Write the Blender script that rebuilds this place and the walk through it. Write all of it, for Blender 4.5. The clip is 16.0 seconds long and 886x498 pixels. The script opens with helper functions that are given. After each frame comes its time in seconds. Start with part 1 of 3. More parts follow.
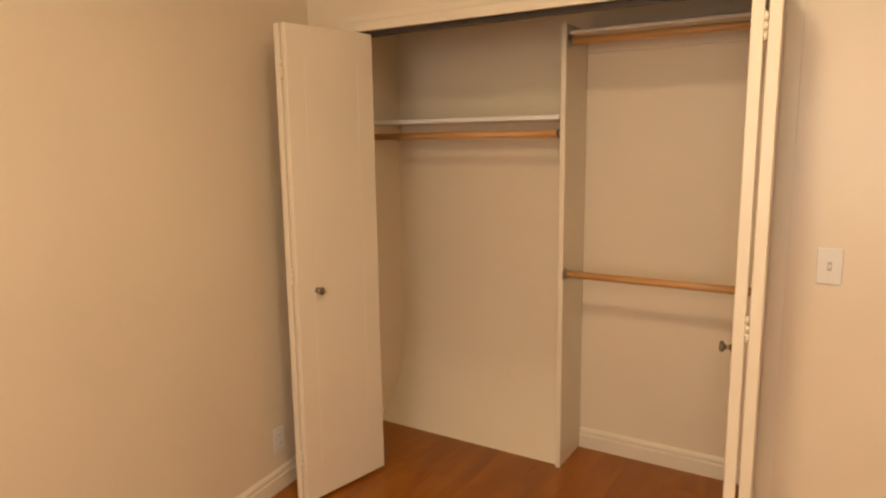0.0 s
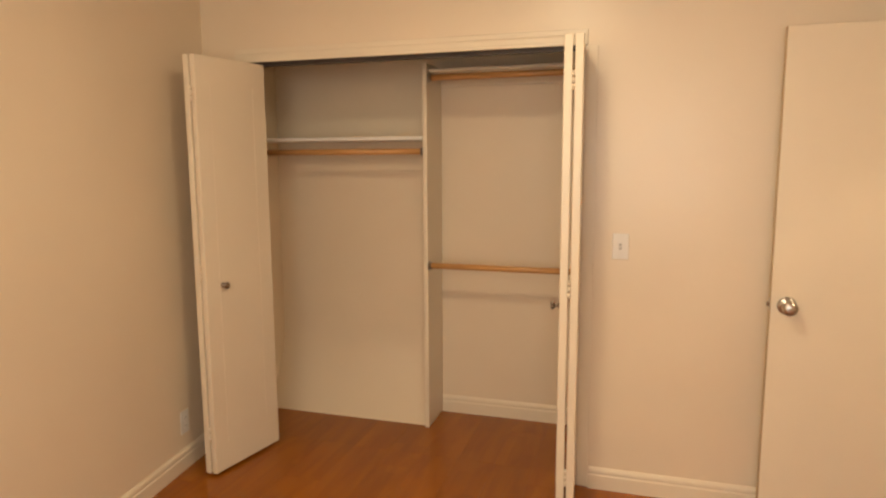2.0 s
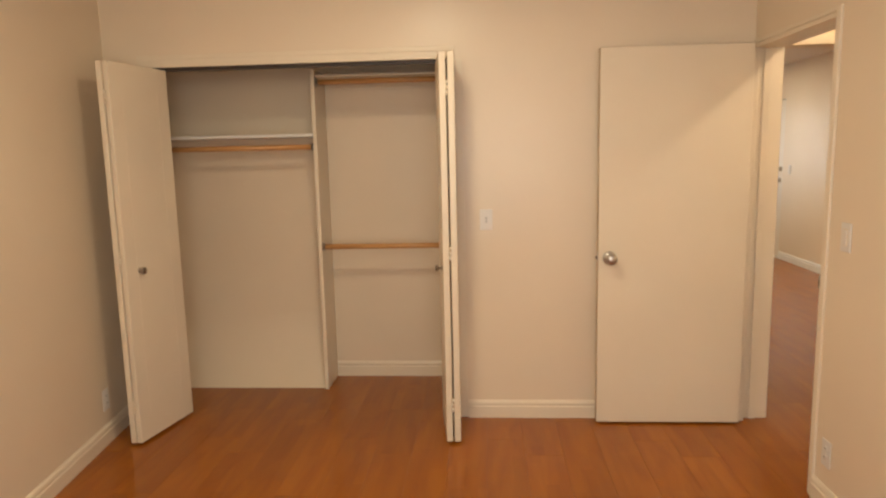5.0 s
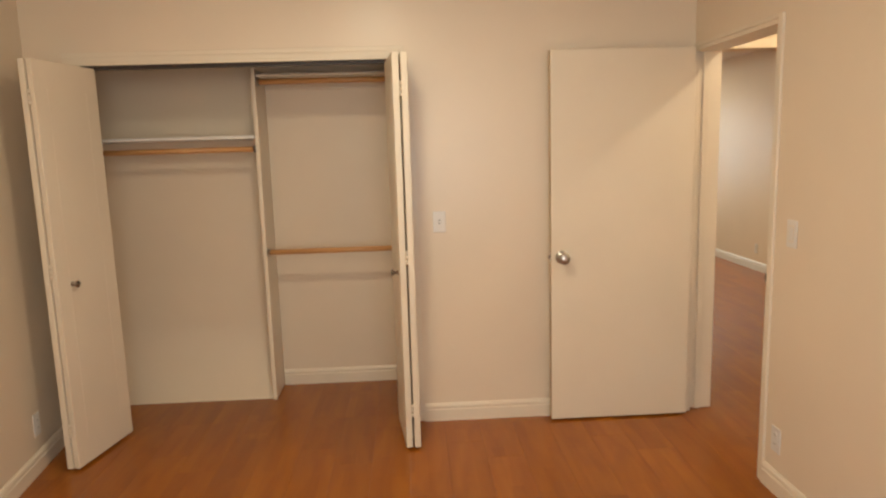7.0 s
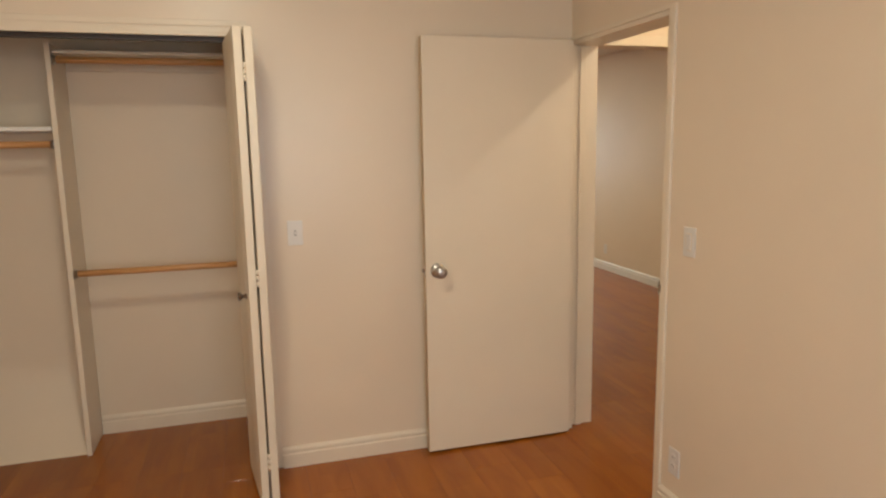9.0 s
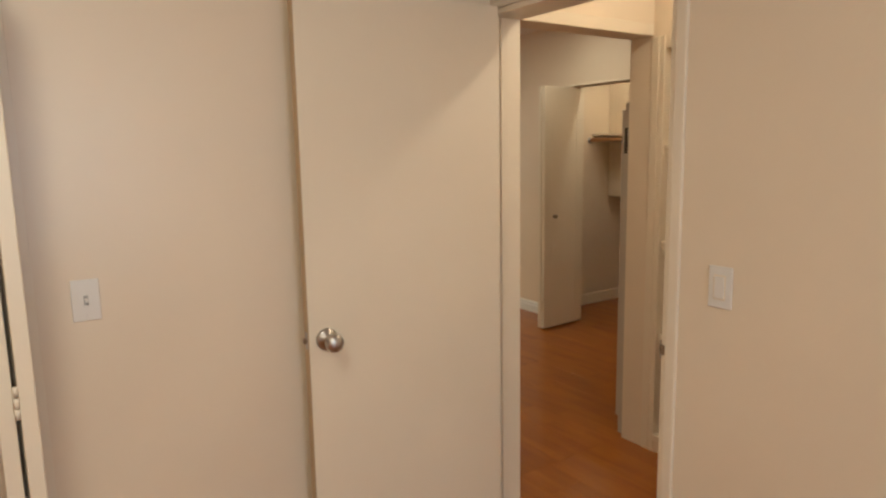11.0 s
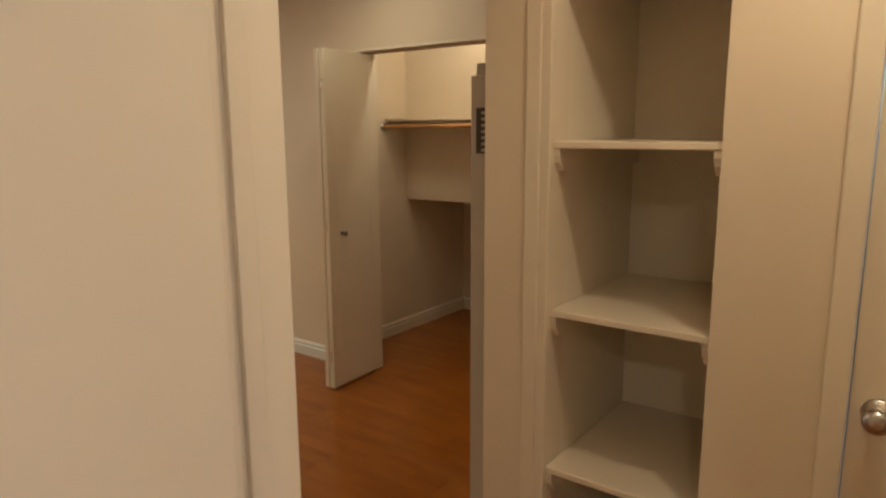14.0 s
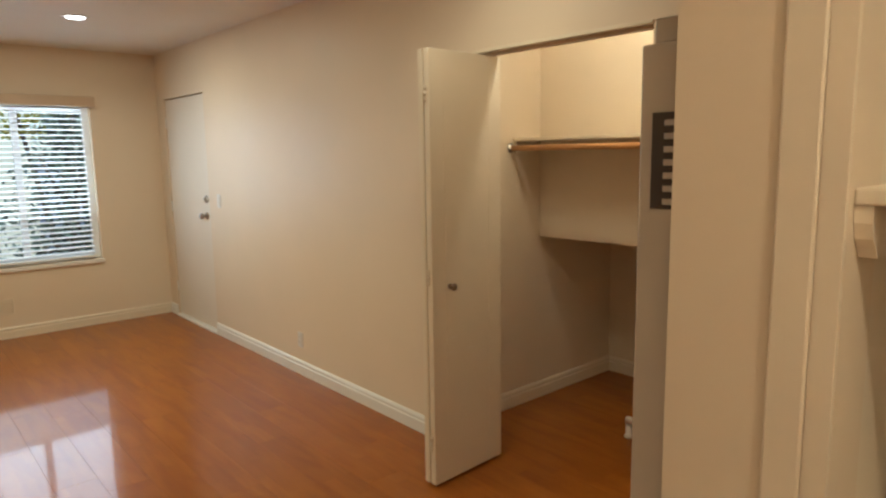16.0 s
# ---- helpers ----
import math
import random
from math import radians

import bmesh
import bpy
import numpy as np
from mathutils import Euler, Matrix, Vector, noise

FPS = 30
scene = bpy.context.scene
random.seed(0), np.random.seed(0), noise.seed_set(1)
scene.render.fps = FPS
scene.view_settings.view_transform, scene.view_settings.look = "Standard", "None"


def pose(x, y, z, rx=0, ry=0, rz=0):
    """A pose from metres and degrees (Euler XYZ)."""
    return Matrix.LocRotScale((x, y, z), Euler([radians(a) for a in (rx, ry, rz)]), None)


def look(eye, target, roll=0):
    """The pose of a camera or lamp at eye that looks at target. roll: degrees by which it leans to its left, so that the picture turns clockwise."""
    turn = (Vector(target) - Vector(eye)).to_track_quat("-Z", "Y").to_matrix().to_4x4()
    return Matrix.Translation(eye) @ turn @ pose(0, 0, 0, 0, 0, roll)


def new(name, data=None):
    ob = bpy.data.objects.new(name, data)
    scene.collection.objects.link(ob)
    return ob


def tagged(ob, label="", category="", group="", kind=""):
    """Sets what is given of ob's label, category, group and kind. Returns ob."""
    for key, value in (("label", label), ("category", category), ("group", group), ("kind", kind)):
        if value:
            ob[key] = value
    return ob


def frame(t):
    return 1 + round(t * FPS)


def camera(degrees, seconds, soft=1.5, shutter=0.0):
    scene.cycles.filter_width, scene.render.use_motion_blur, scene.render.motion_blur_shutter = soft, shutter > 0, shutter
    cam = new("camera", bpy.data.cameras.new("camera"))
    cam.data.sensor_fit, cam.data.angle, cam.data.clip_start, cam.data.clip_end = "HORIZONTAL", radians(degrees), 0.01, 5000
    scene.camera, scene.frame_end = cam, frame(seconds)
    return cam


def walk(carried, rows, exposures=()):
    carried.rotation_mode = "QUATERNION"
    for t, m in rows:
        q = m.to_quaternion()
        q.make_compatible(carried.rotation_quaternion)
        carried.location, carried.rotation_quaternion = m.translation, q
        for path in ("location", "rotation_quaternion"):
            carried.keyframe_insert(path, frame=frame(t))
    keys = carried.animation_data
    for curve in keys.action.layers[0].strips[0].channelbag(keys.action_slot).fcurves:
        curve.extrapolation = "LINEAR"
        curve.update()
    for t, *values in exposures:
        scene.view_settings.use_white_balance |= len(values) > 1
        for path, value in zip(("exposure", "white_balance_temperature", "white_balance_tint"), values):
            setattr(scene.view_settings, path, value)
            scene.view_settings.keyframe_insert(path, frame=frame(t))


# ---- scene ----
cam = camera(67.9, 16.0, soft=2.3)

PATH = [
    (0, (0.666, 0.895, 1.551), (-0.369, 2.576, 1.228), -0.8),
    (0.5, (0.767, 0.713, 1.561), (-0.197, 2.436, 1.241), -0.3),
    (1, (0.752, 0.55, 1.565), (-0.071, 2.349, 1.271), -0.6),
    (1.5, (0.703, 0.37, 1.556), (0.081, 2.243, 1.237), -1.6),
    (2, (0.73, 0.245, 1.547), (0.15, 2.139, 1.27), -0.3),
    (2.5, (0.804, 0.079, 1.536), (0.258, 1.979, 1.235), -0.9),
    (3, (0.832, -0.051, 1.537), (0.292, 1.854, 1.257), -1.3),
    (3.5, (0.761, -0.164, 1.545), (0.347, 1.775, 1.282), -1.5),
    (4, (0.689, -0.274, 1.525), (0.473, 1.691, 1.223), -2.2),
    (4.2, (0.672, -0.314, 1.514), (0.519, 1.658, 1.218), -1.7),
    (6.3, (0.62, -0.437, 1.553), (0.497, 1.538, 1.263), -0.9),
    (6.5, (0.59, -0.411, 1.552), (0.522, 1.567, 1.261), -1.4),
    (7, (0.484, -0.362, 1.554), (0.576, 1.613, 1.249), -1.7),
    (7.5, (0.476, -0.338, 1.544), (0.694, 1.626, 1.234), -1.4),
    (8, (0.483, -0.247, 1.536), (0.793, 1.7, 1.203), -1.1),
    (8.5, (0.474, -0.058, 1.551), (0.935, 1.862, 1.238), -1.8),
    (9, (0.444, 0.126, 1.543), (0.997, 2.022, 1.231), -1.0),
    (9.2, (0.423, 0.226, 1.53), (1.044, 2.104, 1.235), -0.9),
    (11.3, (0.484, 1.374, 1.545), (1.677, 2.943, 1.203), -1.6),
    (11.5, (0.511, 1.46, 1.547), (1.756, 2.981, 1.176), -1.9),
    (12, (0.678, 1.679, 1.547), (1.974, 3.157, 1.176), -1.2),
    (12.5, (0.889, 1.899, 1.551), (2.274, 3.301, 1.215), -0.1),
    (13, (1.062, 2.171, 1.542), (2.594, 3.413, 1.209), -1.8),
    (13.5, (1.276, 2.337, 1.558), (2.889, 3.452, 1.162), -1.5),
    (14, (1.529, 2.452, 1.565), (3.112, 3.623, 1.213), -0.3),
    (14.5, (1.734, 2.572, 1.554), (3.336, 3.71, 1.182), -1.7),
    (15, (1.925, 2.766, 1.576), (3.517, 3.934, 1.256), -2.7),
    (15.5, (2.156, 2.914, 1.578), (3.583, 4.275, 1.247), -1.2),
    (15.6, (2.194, 2.938, 1.568), (3.598, 4.328, 1.253), -0.4),
    (16, (2.32, 3.021, 1.582), (3.62, 4.513, 1.291), -0.9),
]
EXPOSURES = [
    (0.0, 0.12, 6420, 10.4), (3.5, -0.03, 6020, 8.8), (7.5, -0.06, 5370, 5.8), (9.2, -0.25, 5130, 5.2), (11.3, -0.26, 4970, 4.8),
    (12.5, -0.34, 5050, 4.8), (13.5, -0.46, 5180, 4.5), (14.5, -0.34, 5130, 4.0), (15.2, -0.12, 5080, 3.0), (16.0, -0.04, 5020, 1.5),
]
walk(cam, [(t, look(eye, target, roll)) for t, eye, target, roll in PATH], EXPOSURES)

# ---- light and exposure ----
def lamp(name, kind, place, energy, colour, size=0.1, size_y=None, target=None):
    data = bpy.data.lights.new(name, kind)
    data.energy, data.color = energy, colour
    if kind == "AREA":
        data.size = size
        if size_y:
            data.shape, data.size_y = "RECTANGLE", size_y
        else:
            data.shape = "DISK"
    elif kind == "POINT":
        data.shadow_soft_size = size
    ob = new(name, data)
    ob.matrix_world = look(place, target) if target else pose(*place)
    return ob


WARM = (1.0, 0.775, 0.485)
DAY = (0.97, 0.97, 0.94)
world = bpy.data.worlds.new("sky")
scene.world = world
world.use_nodes = True
wn = world.node_tree
sky = wn.nodes.new("ShaderNodeTexSky")
sky.sky_type, sky.sun_disc = "NISHITA", False
sky.sun_elevation, sky.sun_rotation = radians(38), radians(150)
wn.links.new(sky.outputs[0], wn.nodes["Background"].inputs[0])
wn.nodes["Background"].inputs[1].default_value = 0.15
sun_data = bpy.data.lights.new("sun", "SUN")
sun_data.energy, sun_data.angle, sun_data.color = 3.0, radians(0.5), (1.0, 0.95, 0.86)
sun = new("sun", sun_data)
sun.rotation_euler = (radians(52), 0, radians(-30))

lamp("bedroom_lamp", "AREA", (0.28, 1.83, 2.50), 18, WARM, 0.26)
# added fill behind the camera, no fixture; evens out the bedroom walls
lamp("bedroom_fill_back", "POINT", (-0.15, -0.10, 2.17), 34, WARM, 0.35)
lamp("hall_lamp", "POINT", (2.67, 2.42, 2.42), 20, (1.0, 0.74, 0.445), 0.03)
lamp("closet_lamp", "POINT", (4.81, 4.80, 2.44), 13, (1.0, 0.79, 0.51), 0.04)
lamp("living_lamp", "AREA", (3.55, 8.31, 2.535), 14, WARM, 0.13)
lamp("living_lamp_near", "AREA", (4.0, 4.95, 2.535), 6.0, (1.0, 0.75, 0.44), 0.13)
# added fill with no fixture, brightens the long wall
lamp("living_fill_mid", "AREA", (2.3, 6.8, 2.535), 39, (1.0, 0.79, 0.42), 0.13)
lamp("window_light", "AREA", (3.07, 9.915, 1.55), 8.2, DAY, 0.51, 0.98, (3.07, 5.0, 1.5))
lamp("window_light_sash", "AREA", (3.64, 9.915, 1.55), 8.2, DAY, 0.51, 0.98, (3.64, 5.0, 1.5))
lamp("window_light_low", "AREA", (3.36, 9.915, 0.86), 1.7, DAY, 1.08, 0.36, (3.36, 5.0, 0.8))
lamp("bedroom_window_light", "AREA", (0.85, -1.33, 1.50), 27, (1.0, 0.95, 0.86), 1.20, 1.20, (0.85, 3.0, 1.6))


# ---- materials ----
def material(name, colour, rough=0.5, metal=0.0, vary=0.06, scale=6.0, bump=0.05, fine=180.0, coat=0.0):
    m = bpy.data.materials.new(name)
    m.use_nodes = True
    nt = m.node_tree
    b = nt.nodes["Principled BSDF"]
    tc = nt.nodes.new("ShaderNodeTexCoord")
    big = nt.nodes.new("ShaderNodeTexNoise")
    big.inputs["Scale"].default_value, big.inputs["Detail"].default_value = scale, 5.0
    small = nt.nodes.new("ShaderNodeTexNoise")
    small.inputs["Scale"].default_value, small.inputs["Detail"].default_value = fine, 3.0
    geo = nt.nodes.new("ShaderNodeNewGeometry")
    nt.links.new(geo.outputs["Position"], big.inputs["Vector"])
    nt.links.new(geo.outputs["Position"], small.inputs["Vector"])
    ramp = nt.nodes.new("ShaderNodeValToRGB")
    dark = [c * (1 - vary) for c in colour]
    light = [min(1, c * (1 + vary)) for c in colour]
    ramp.color_ramp.elements[0].position, ramp.color_ramp.elements[1].position = 0.3, 0.7
    ramp.color_ramp.elements[0].color, ramp.color_ramp.elements[1].color = (*dark, 1), (*light, 1)
    nt.links.new(big.outputs["Fac"], ramp.inputs["Fac"])
    nt.links.new(ramp.outputs["Color"], b.inputs["Base Color"])
    rr = nt.nodes.new("ShaderNodeMapRange")
    rr.inputs["To Min"].default_value, rr.inputs["To Max"].default_value = max(0.02, rough * 0.85), min(1, rough * 1.15)
    nt.links.new(big.outputs["Fac"], rr.inputs["Value"])
    nt.links.new(rr.outputs["Result"], b.inputs["Roughness"])
    b.inputs["Metallic"].default_value = metal
    b.inputs["Coat Weight"].default_value = coat
    bp = nt.nodes.new("ShaderNodeBump")
    bp.inputs["Strength"].default_value, bp.inputs["Distance"].default_value = bump, 0.002
    nt.links.new(small.outputs["Fac"], bp.inputs["Height"])
    nt.links.new(bp.outputs["Normal"], b.inputs["Normal"])
    return m


def wood_material(name, dark, light, rough, along="Y", stretch=14.0, scale=5.0, coat=0.0, per_piece=0.0, strips=False):
    m = bpy.data.materials.new(name)
    m.use_nodes = True
    nt = m.node_tree
    b = nt.nodes["Principled BSDF"]
    geo = nt.nodes.new("ShaderNodeNewGeometry")
    info = nt.nodes.new("ShaderNodeObjectInfo")
    mp = nt.nodes.new("ShaderNodeMapping")
    s = [stretch, stretch, stretch]
    s["XYZ".index(along)] = 1.0
    mp.inputs["Scale"].default_value = s
    off = nt.nodes.new("ShaderNodeVectorMath")
    off.operation = "SCALE"
    off.inputs[0].default_value = (37.0, 19.0, 23.0)
    nt.links.new(info.outputs["Random"], off.inputs["Scale"])
    add = nt.nodes.new("ShaderNodeVectorMath")
    nt.links.new(geo.outputs["Position"], add.inputs[0])
    nt.links.new(off.outputs["Vector"], add.inputs[1])
    nt.links.new(add.outputs["Vector"], mp.inputs["Vector"])
    grain = nt.nodes.new("ShaderNodeTexNoise")
    grain.inputs["Scale"].default_value, grain.inputs["Detail"].default_value, grain.inputs["Distortion"].default_value = scale, 8.0, 0.6
    nt.links.new(mp.outputs["Vector"], grain.inputs["Vector"])
    ramp = nt.nodes.new("ShaderNodeValToRGB")
    ramp.color_ramp.elements[0].position, ramp.color_ramp.elements[1].position = 0.32, 0.68
    ramp.color_ramp.elements[0].color, ramp.color_ramp.elements[1].color = (*dark, 1), (*light, 1)
    nt.links.new(grain.outputs["Fac"], ramp.inputs["Fac"])
    hsv = nt.nodes.new("ShaderNodeHueSaturation")
    val = nt.nodes.new("ShaderNodeMapRange")
    val.inputs["To Min"].default_value, val.inputs["To Max"].default_value = 1 - per_piece, 1 + per_piece
    nt.links.new(info.outputs["Random"], val.inputs["Value"])
    nt.links.new(val.outputs["Result"], hsv.inputs["Value"])
    nt.links.new(ramp.outputs["Color"], hsv.inputs["Color"])
    last = hsv.outputs["Color"]
    if strips:
        # the printed strips of a laminate board, each a little lighter or darker
        sep = nt.nodes.new("ShaderNodeSeparateXYZ")
        nt.links.new(add.outputs["Vector"], sep.inputs[0])
        com = nt.nodes.new("ShaderNodeCombineXYZ")
        nt.links.new(sep.outputs["Y"], com.inputs["X"])
        nt.links.new(sep.outputs["X"], com.inputs["Y"])
        br = nt.nodes.new("ShaderNodeTexBrick")
        br.inputs["Color1"].default_value, br.inputs["Color2"].default_value = (0.93, 0.915, 0.90, 1), (1.05, 1.07, 1.08, 1)
        br.inputs["Scale"].default_value, br.inputs["Mortar Size"].default_value = 1.0, 0.0
        br.inputs["Brick Width"].default_value, br.inputs["Row Height"].default_value = 0.43, 0.0643
        nt.links.new(com.outputs["Vector"], br.inputs["Vector"])
        mul = nt.nodes.new("ShaderNodeMix")
        mul.data_type, mul.blend_type = "RGBA", "MULTIPLY"
        mul.inputs["Factor"].default_value = 1.0
        nt.links.new(last, mul.inputs["A"])
        nt.links.new(br.outputs["Color"], mul.inputs["B"])
        last = mul.outputs["Result"]
    nt.links.new(last, b.inputs["Base Color"])
    b.inputs["Roughness"].default_value = rough
    b.inputs["Coat Weight"].default_value, b.inputs["Coat Roughness"].default_value = coat, 0.065
    if not strips:
        bp = nt.nodes.new("ShaderNodeBump")
        bp.inputs["Strength"].default_value, bp.inputs["Distance"].default_value = 0.05, 0.001
        nt.links.new(grain.outputs["Fac"], bp.inputs["Height"])
        nt.links.new(bp.outputs["Normal"], b.inputs["Normal"])
    else:
        b.inputs["Specular IOR Level"].default_value = 0.08
        # the lacquer is worn a little duller along the grain
        worn = nt.nodes.new("ShaderNodeMapRange")
        worn.inputs["To Min"].default_value, worn.inputs["To Max"].default_value = rough - 0.03, rough + 0.05
        nt.links.new(grain.outputs["Fac"], worn.inputs["Value"])
        nt.links.new(worn.outputs["Result"], b.inputs["Roughness"])
    return m


def glow_material(name, colour, strength):
    m = bpy.data.materials.new(name)
    m.use_nodes = True
    b = m.node_tree.nodes["Principled BSDF"]
    b.inputs["Base Color"].default_value = (0.9, 0.9, 0.9, 1)
    b.inputs["Emission Color"].default_value, b.inputs["Emission Strength"].default_value = (*colour, 1), strength
    return m


def glass_material(name):
    m = bpy.data.materials.new(name)
    m.use_nodes = True
    b = m.node_tree.nodes["Principled BSDF"]
    b.inputs["Base Color"].default_value = (0.95, 0.98, 0.97, 1)
    b.inputs["Roughness"].default_value, b.inputs["Transmission Weight"].default_value, b.inputs["IOR"].default_value = 0.02, 1.0, 1.45
    return m


WALL = material("cream_wall_paint", (0.77, 0.658, 0.50), 0.45, vary=0.025, scale=1.7, bump=0.16, fine=120)
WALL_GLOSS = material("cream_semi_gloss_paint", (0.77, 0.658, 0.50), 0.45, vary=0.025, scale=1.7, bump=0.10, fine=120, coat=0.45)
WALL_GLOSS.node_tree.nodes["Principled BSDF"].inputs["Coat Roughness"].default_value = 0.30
TRIM = material("cream_gloss_trim", (0.785, 0.692, 0.54), 0.35, vary=0.02, scale=3, bump=0.03)
DOOR = material("cream_door_paint", (0.78, 0.688, 0.535), 0.38, vary=0.025, scale=2.2, bump=0.06, fine=90)
WHITE = material("white_base_paint", (0.82, 0.80, 0.75), 0.35, vary=0.02, scale=4, bump=0.03)
CEIL = material("ceiling_paint", (0.78, 0.74, 0.66), 0.7, vary=0.02, scale=2, bump=0.15, fine=140)
PLASTIC = material("white_plastic", (0.76, 0.73, 0.68), 0.3, vary=0.01, scale=20, bump=0.0)
PLASTIC_GREY = material("grey_plastic", (0.40, 0.38, 0.35), 0.4, vary=0.02, scale=20, bump=0.0)
HEATER = material("grey_white_enamel", (0.50, 0.44, 0.36), 0.35, vary=0.03, scale=6, bump=0.02)
DARK = material("dark_slot", (0.03, 0.025, 0.02), 0.6, vary=0.1, scale=20)
GREYMETAL = material("dull_grey_metal", (0.060, 0.048, 0.042), 0.45, 0.2, vary=0.1, scale=30)
NICKEL = material("satin_nickel", (0.50, 0.48, 0.455), 0.30, 1.0, vary=0.06, scale=40, bump=0.02)
BRONZE = material("dark_nickel", (0.30, 0.25, 0.20), 0.28, 1.0, vary=0.1, scale=40, bump=0.02)
FLOOR = wood_material("orange_laminate", (0.272, 0.0775, 0.004), (0.352, 0.113, 0.005), 0.33, "Y", 6, 1.8, 0.60, 0.05, True)
POLE = wood_material("pine_rod", (0.52, 0.26, 0.085), (0.66, 0.37, 0.14), 0.4, "X", 18, 6.0)
POLE_Y = wood_material("pine_rod_hall", (0.52, 0.26, 0.085), (0.66, 0.37, 0.14), 0.4, "Y", 18, 6.0)
SUBFLOOR = material("dark_subfloor", (0.10, 0.04, 0.015), 0.7, vary=0.2)
DARKWOOD = material("dark_stained_board", (0.045, 0.018, 0.008), 0.5, vary=0.25, scale=9)
BLIND = material("white_blind_slat", (0.84, 0.84, 0.82), 0.4, vary=0.02)
EDGE_SHADE = material("shaded_door_edge", (0.50, 0.37, 0.21), 0.5, vary=0.08, scale=5)
VALANCE = material("cream_valance", (0.56, 0.43, 0.29), 0.45, vary=0.04)
VINYL = material("white_vinyl", (0.85, 0.85, 0.83), 0.35, vary=0.02)
GLASS = glass_material("window_glass")
LIT = glow_material("lit_lens", (1.0, 0.93, 0.80), 9.0)
SCUFF = material("pale_scratch", (0.86, 0.83, 0.76), 0.5, vary=0.1, scale=60)
LEAF = material("garden_leaf", (0.13, 0.17, 0.12), 0.5, vary=0.45, scale=3)
LEAF_YELLOW = material("yellowed_leaf", (0.42, 0.36, 0.05), 0.5, vary=0.35, scale=3)
ENTRY = material("off_white_door_paint", (0.775, 0.705, 0.59), 0.40, vary=0.03, scale=1.6, bump=0.05, fine=90)
BARK = material("bark", (0.12, 0.09, 0.06), 0.9, vary=0.3, scale=12, bump=0.6, fine=40)
GROUND = material("paved_ground", (0.30, 0.30, 0.30), 0.9, vary=0.25, scale=0.8, bump=0.4, fine=25)
STUCCO = material("yellow_stucco", (0.84, 0.78, 0.60), 0.8, vary=0.08, scale=2, bump=0.4, fine=60)


# ---- mesh helpers ----
def box(bm, a, b, bevel=0.0):
    x0, y0, z0 = (min(p, q) for p, q in zip(a, b))
    x1, y1, z1 = (max(p, q) for p, q in zip(a, b))
    m = Matrix.Translation(((x0 + x1) / 2, (y0 + y1) / 2, (z0 + z1) / 2)) @ Matrix.Diagonal((x1 - x0, y1 - y0, z1 - z0, 1))
    got = bmesh.ops.create_cube(bm, size=1, matrix=m)["verts"]
    if bevel:
        edges = list({e for v in got for e in v.link_edges})
        bmesh.ops.bevel(bm, geom=edges, offset=bevel, segments=2, affect="EDGES", profile=0.5)
    return bm


def boxes(*pairs, bevel=0.0):
    bm = bmesh.new()
    for a, b in pairs:
        box(bm, a, b, bevel)
    return bm


def lathe(profile, matrix, seg=28):
    """A turned shape: rows of (radius, height) round the local z axis."""
    bm = bmesh.new()
    rings = []
    for r, h in profile:
        rings.append([bm.verts.new((r * math.cos(2 * math.pi * i / seg), r * math.sin(2 * math.pi * i / seg), h)) for i in range(seg)])
    for lo, hi in zip(rings, rings[1:]):
        for i in range(seg):
            bm.faces.new((lo[i], lo[(i + 1) % seg], hi[(i + 1) % seg], hi[i])).smooth = True
    bm.faces.new(list(reversed(rings[0])))
    bm.faces.new(rings[-1])
    bm.transform(matrix)
    bmesh.ops.recalc_face_normals(bm, faces=bm.faces)
    return bm


def strip(profile, start, end, out):
    """A moulding: profile rows of (depth, height) carried from start to end, with depth along out."""
    bm = bmesh.new()
    s, e, o = Vector(start), Vector(end), Vector(out)
    ends = [[bm.verts.new(p + o * d + Vector((0, 0, h))) for d, h in profile] for p in (s, e)]
    n = len(profile)
    for i in range(n):
        bm.faces.new((ends[0][i], ends[0][(i + 1) % n], ends[1][(i + 1) % n], ends[1][i]))
    bm.faces.new(ends[0])
    bm.faces.new(list(reversed(ends[1])))
    bmesh.ops.recalc_face_normals(bm, faces=bm.faces)
    return bm


def mesh_of(name, bm, mat):
    me = bpy.data.meshes.new(name)
    bm.to_mesh(me)
    bm.free()
    me.materials.append(mat)
    return me


def part(name, bm, mat, parent, label=""):
    ob = new(name, mesh_of(name, bm, mat))
    ob.parent = parent
    if label:
        tagged(ob, label)
    return ob


def thing(name, label, category, at=(0, 0, 0), turn=0, group="", kind=""):
    ob = new(name)
    ob.matrix_basis = pose(*at, 0, 0, turn)
    ob.empty_display_size = 0.05
    return tagged(ob, label, category, group, kind)


def structure(name, bm, mat, label, category):
    return tagged(new(name, mesh_of(name, bm, mat)), label, category, kind="structure")


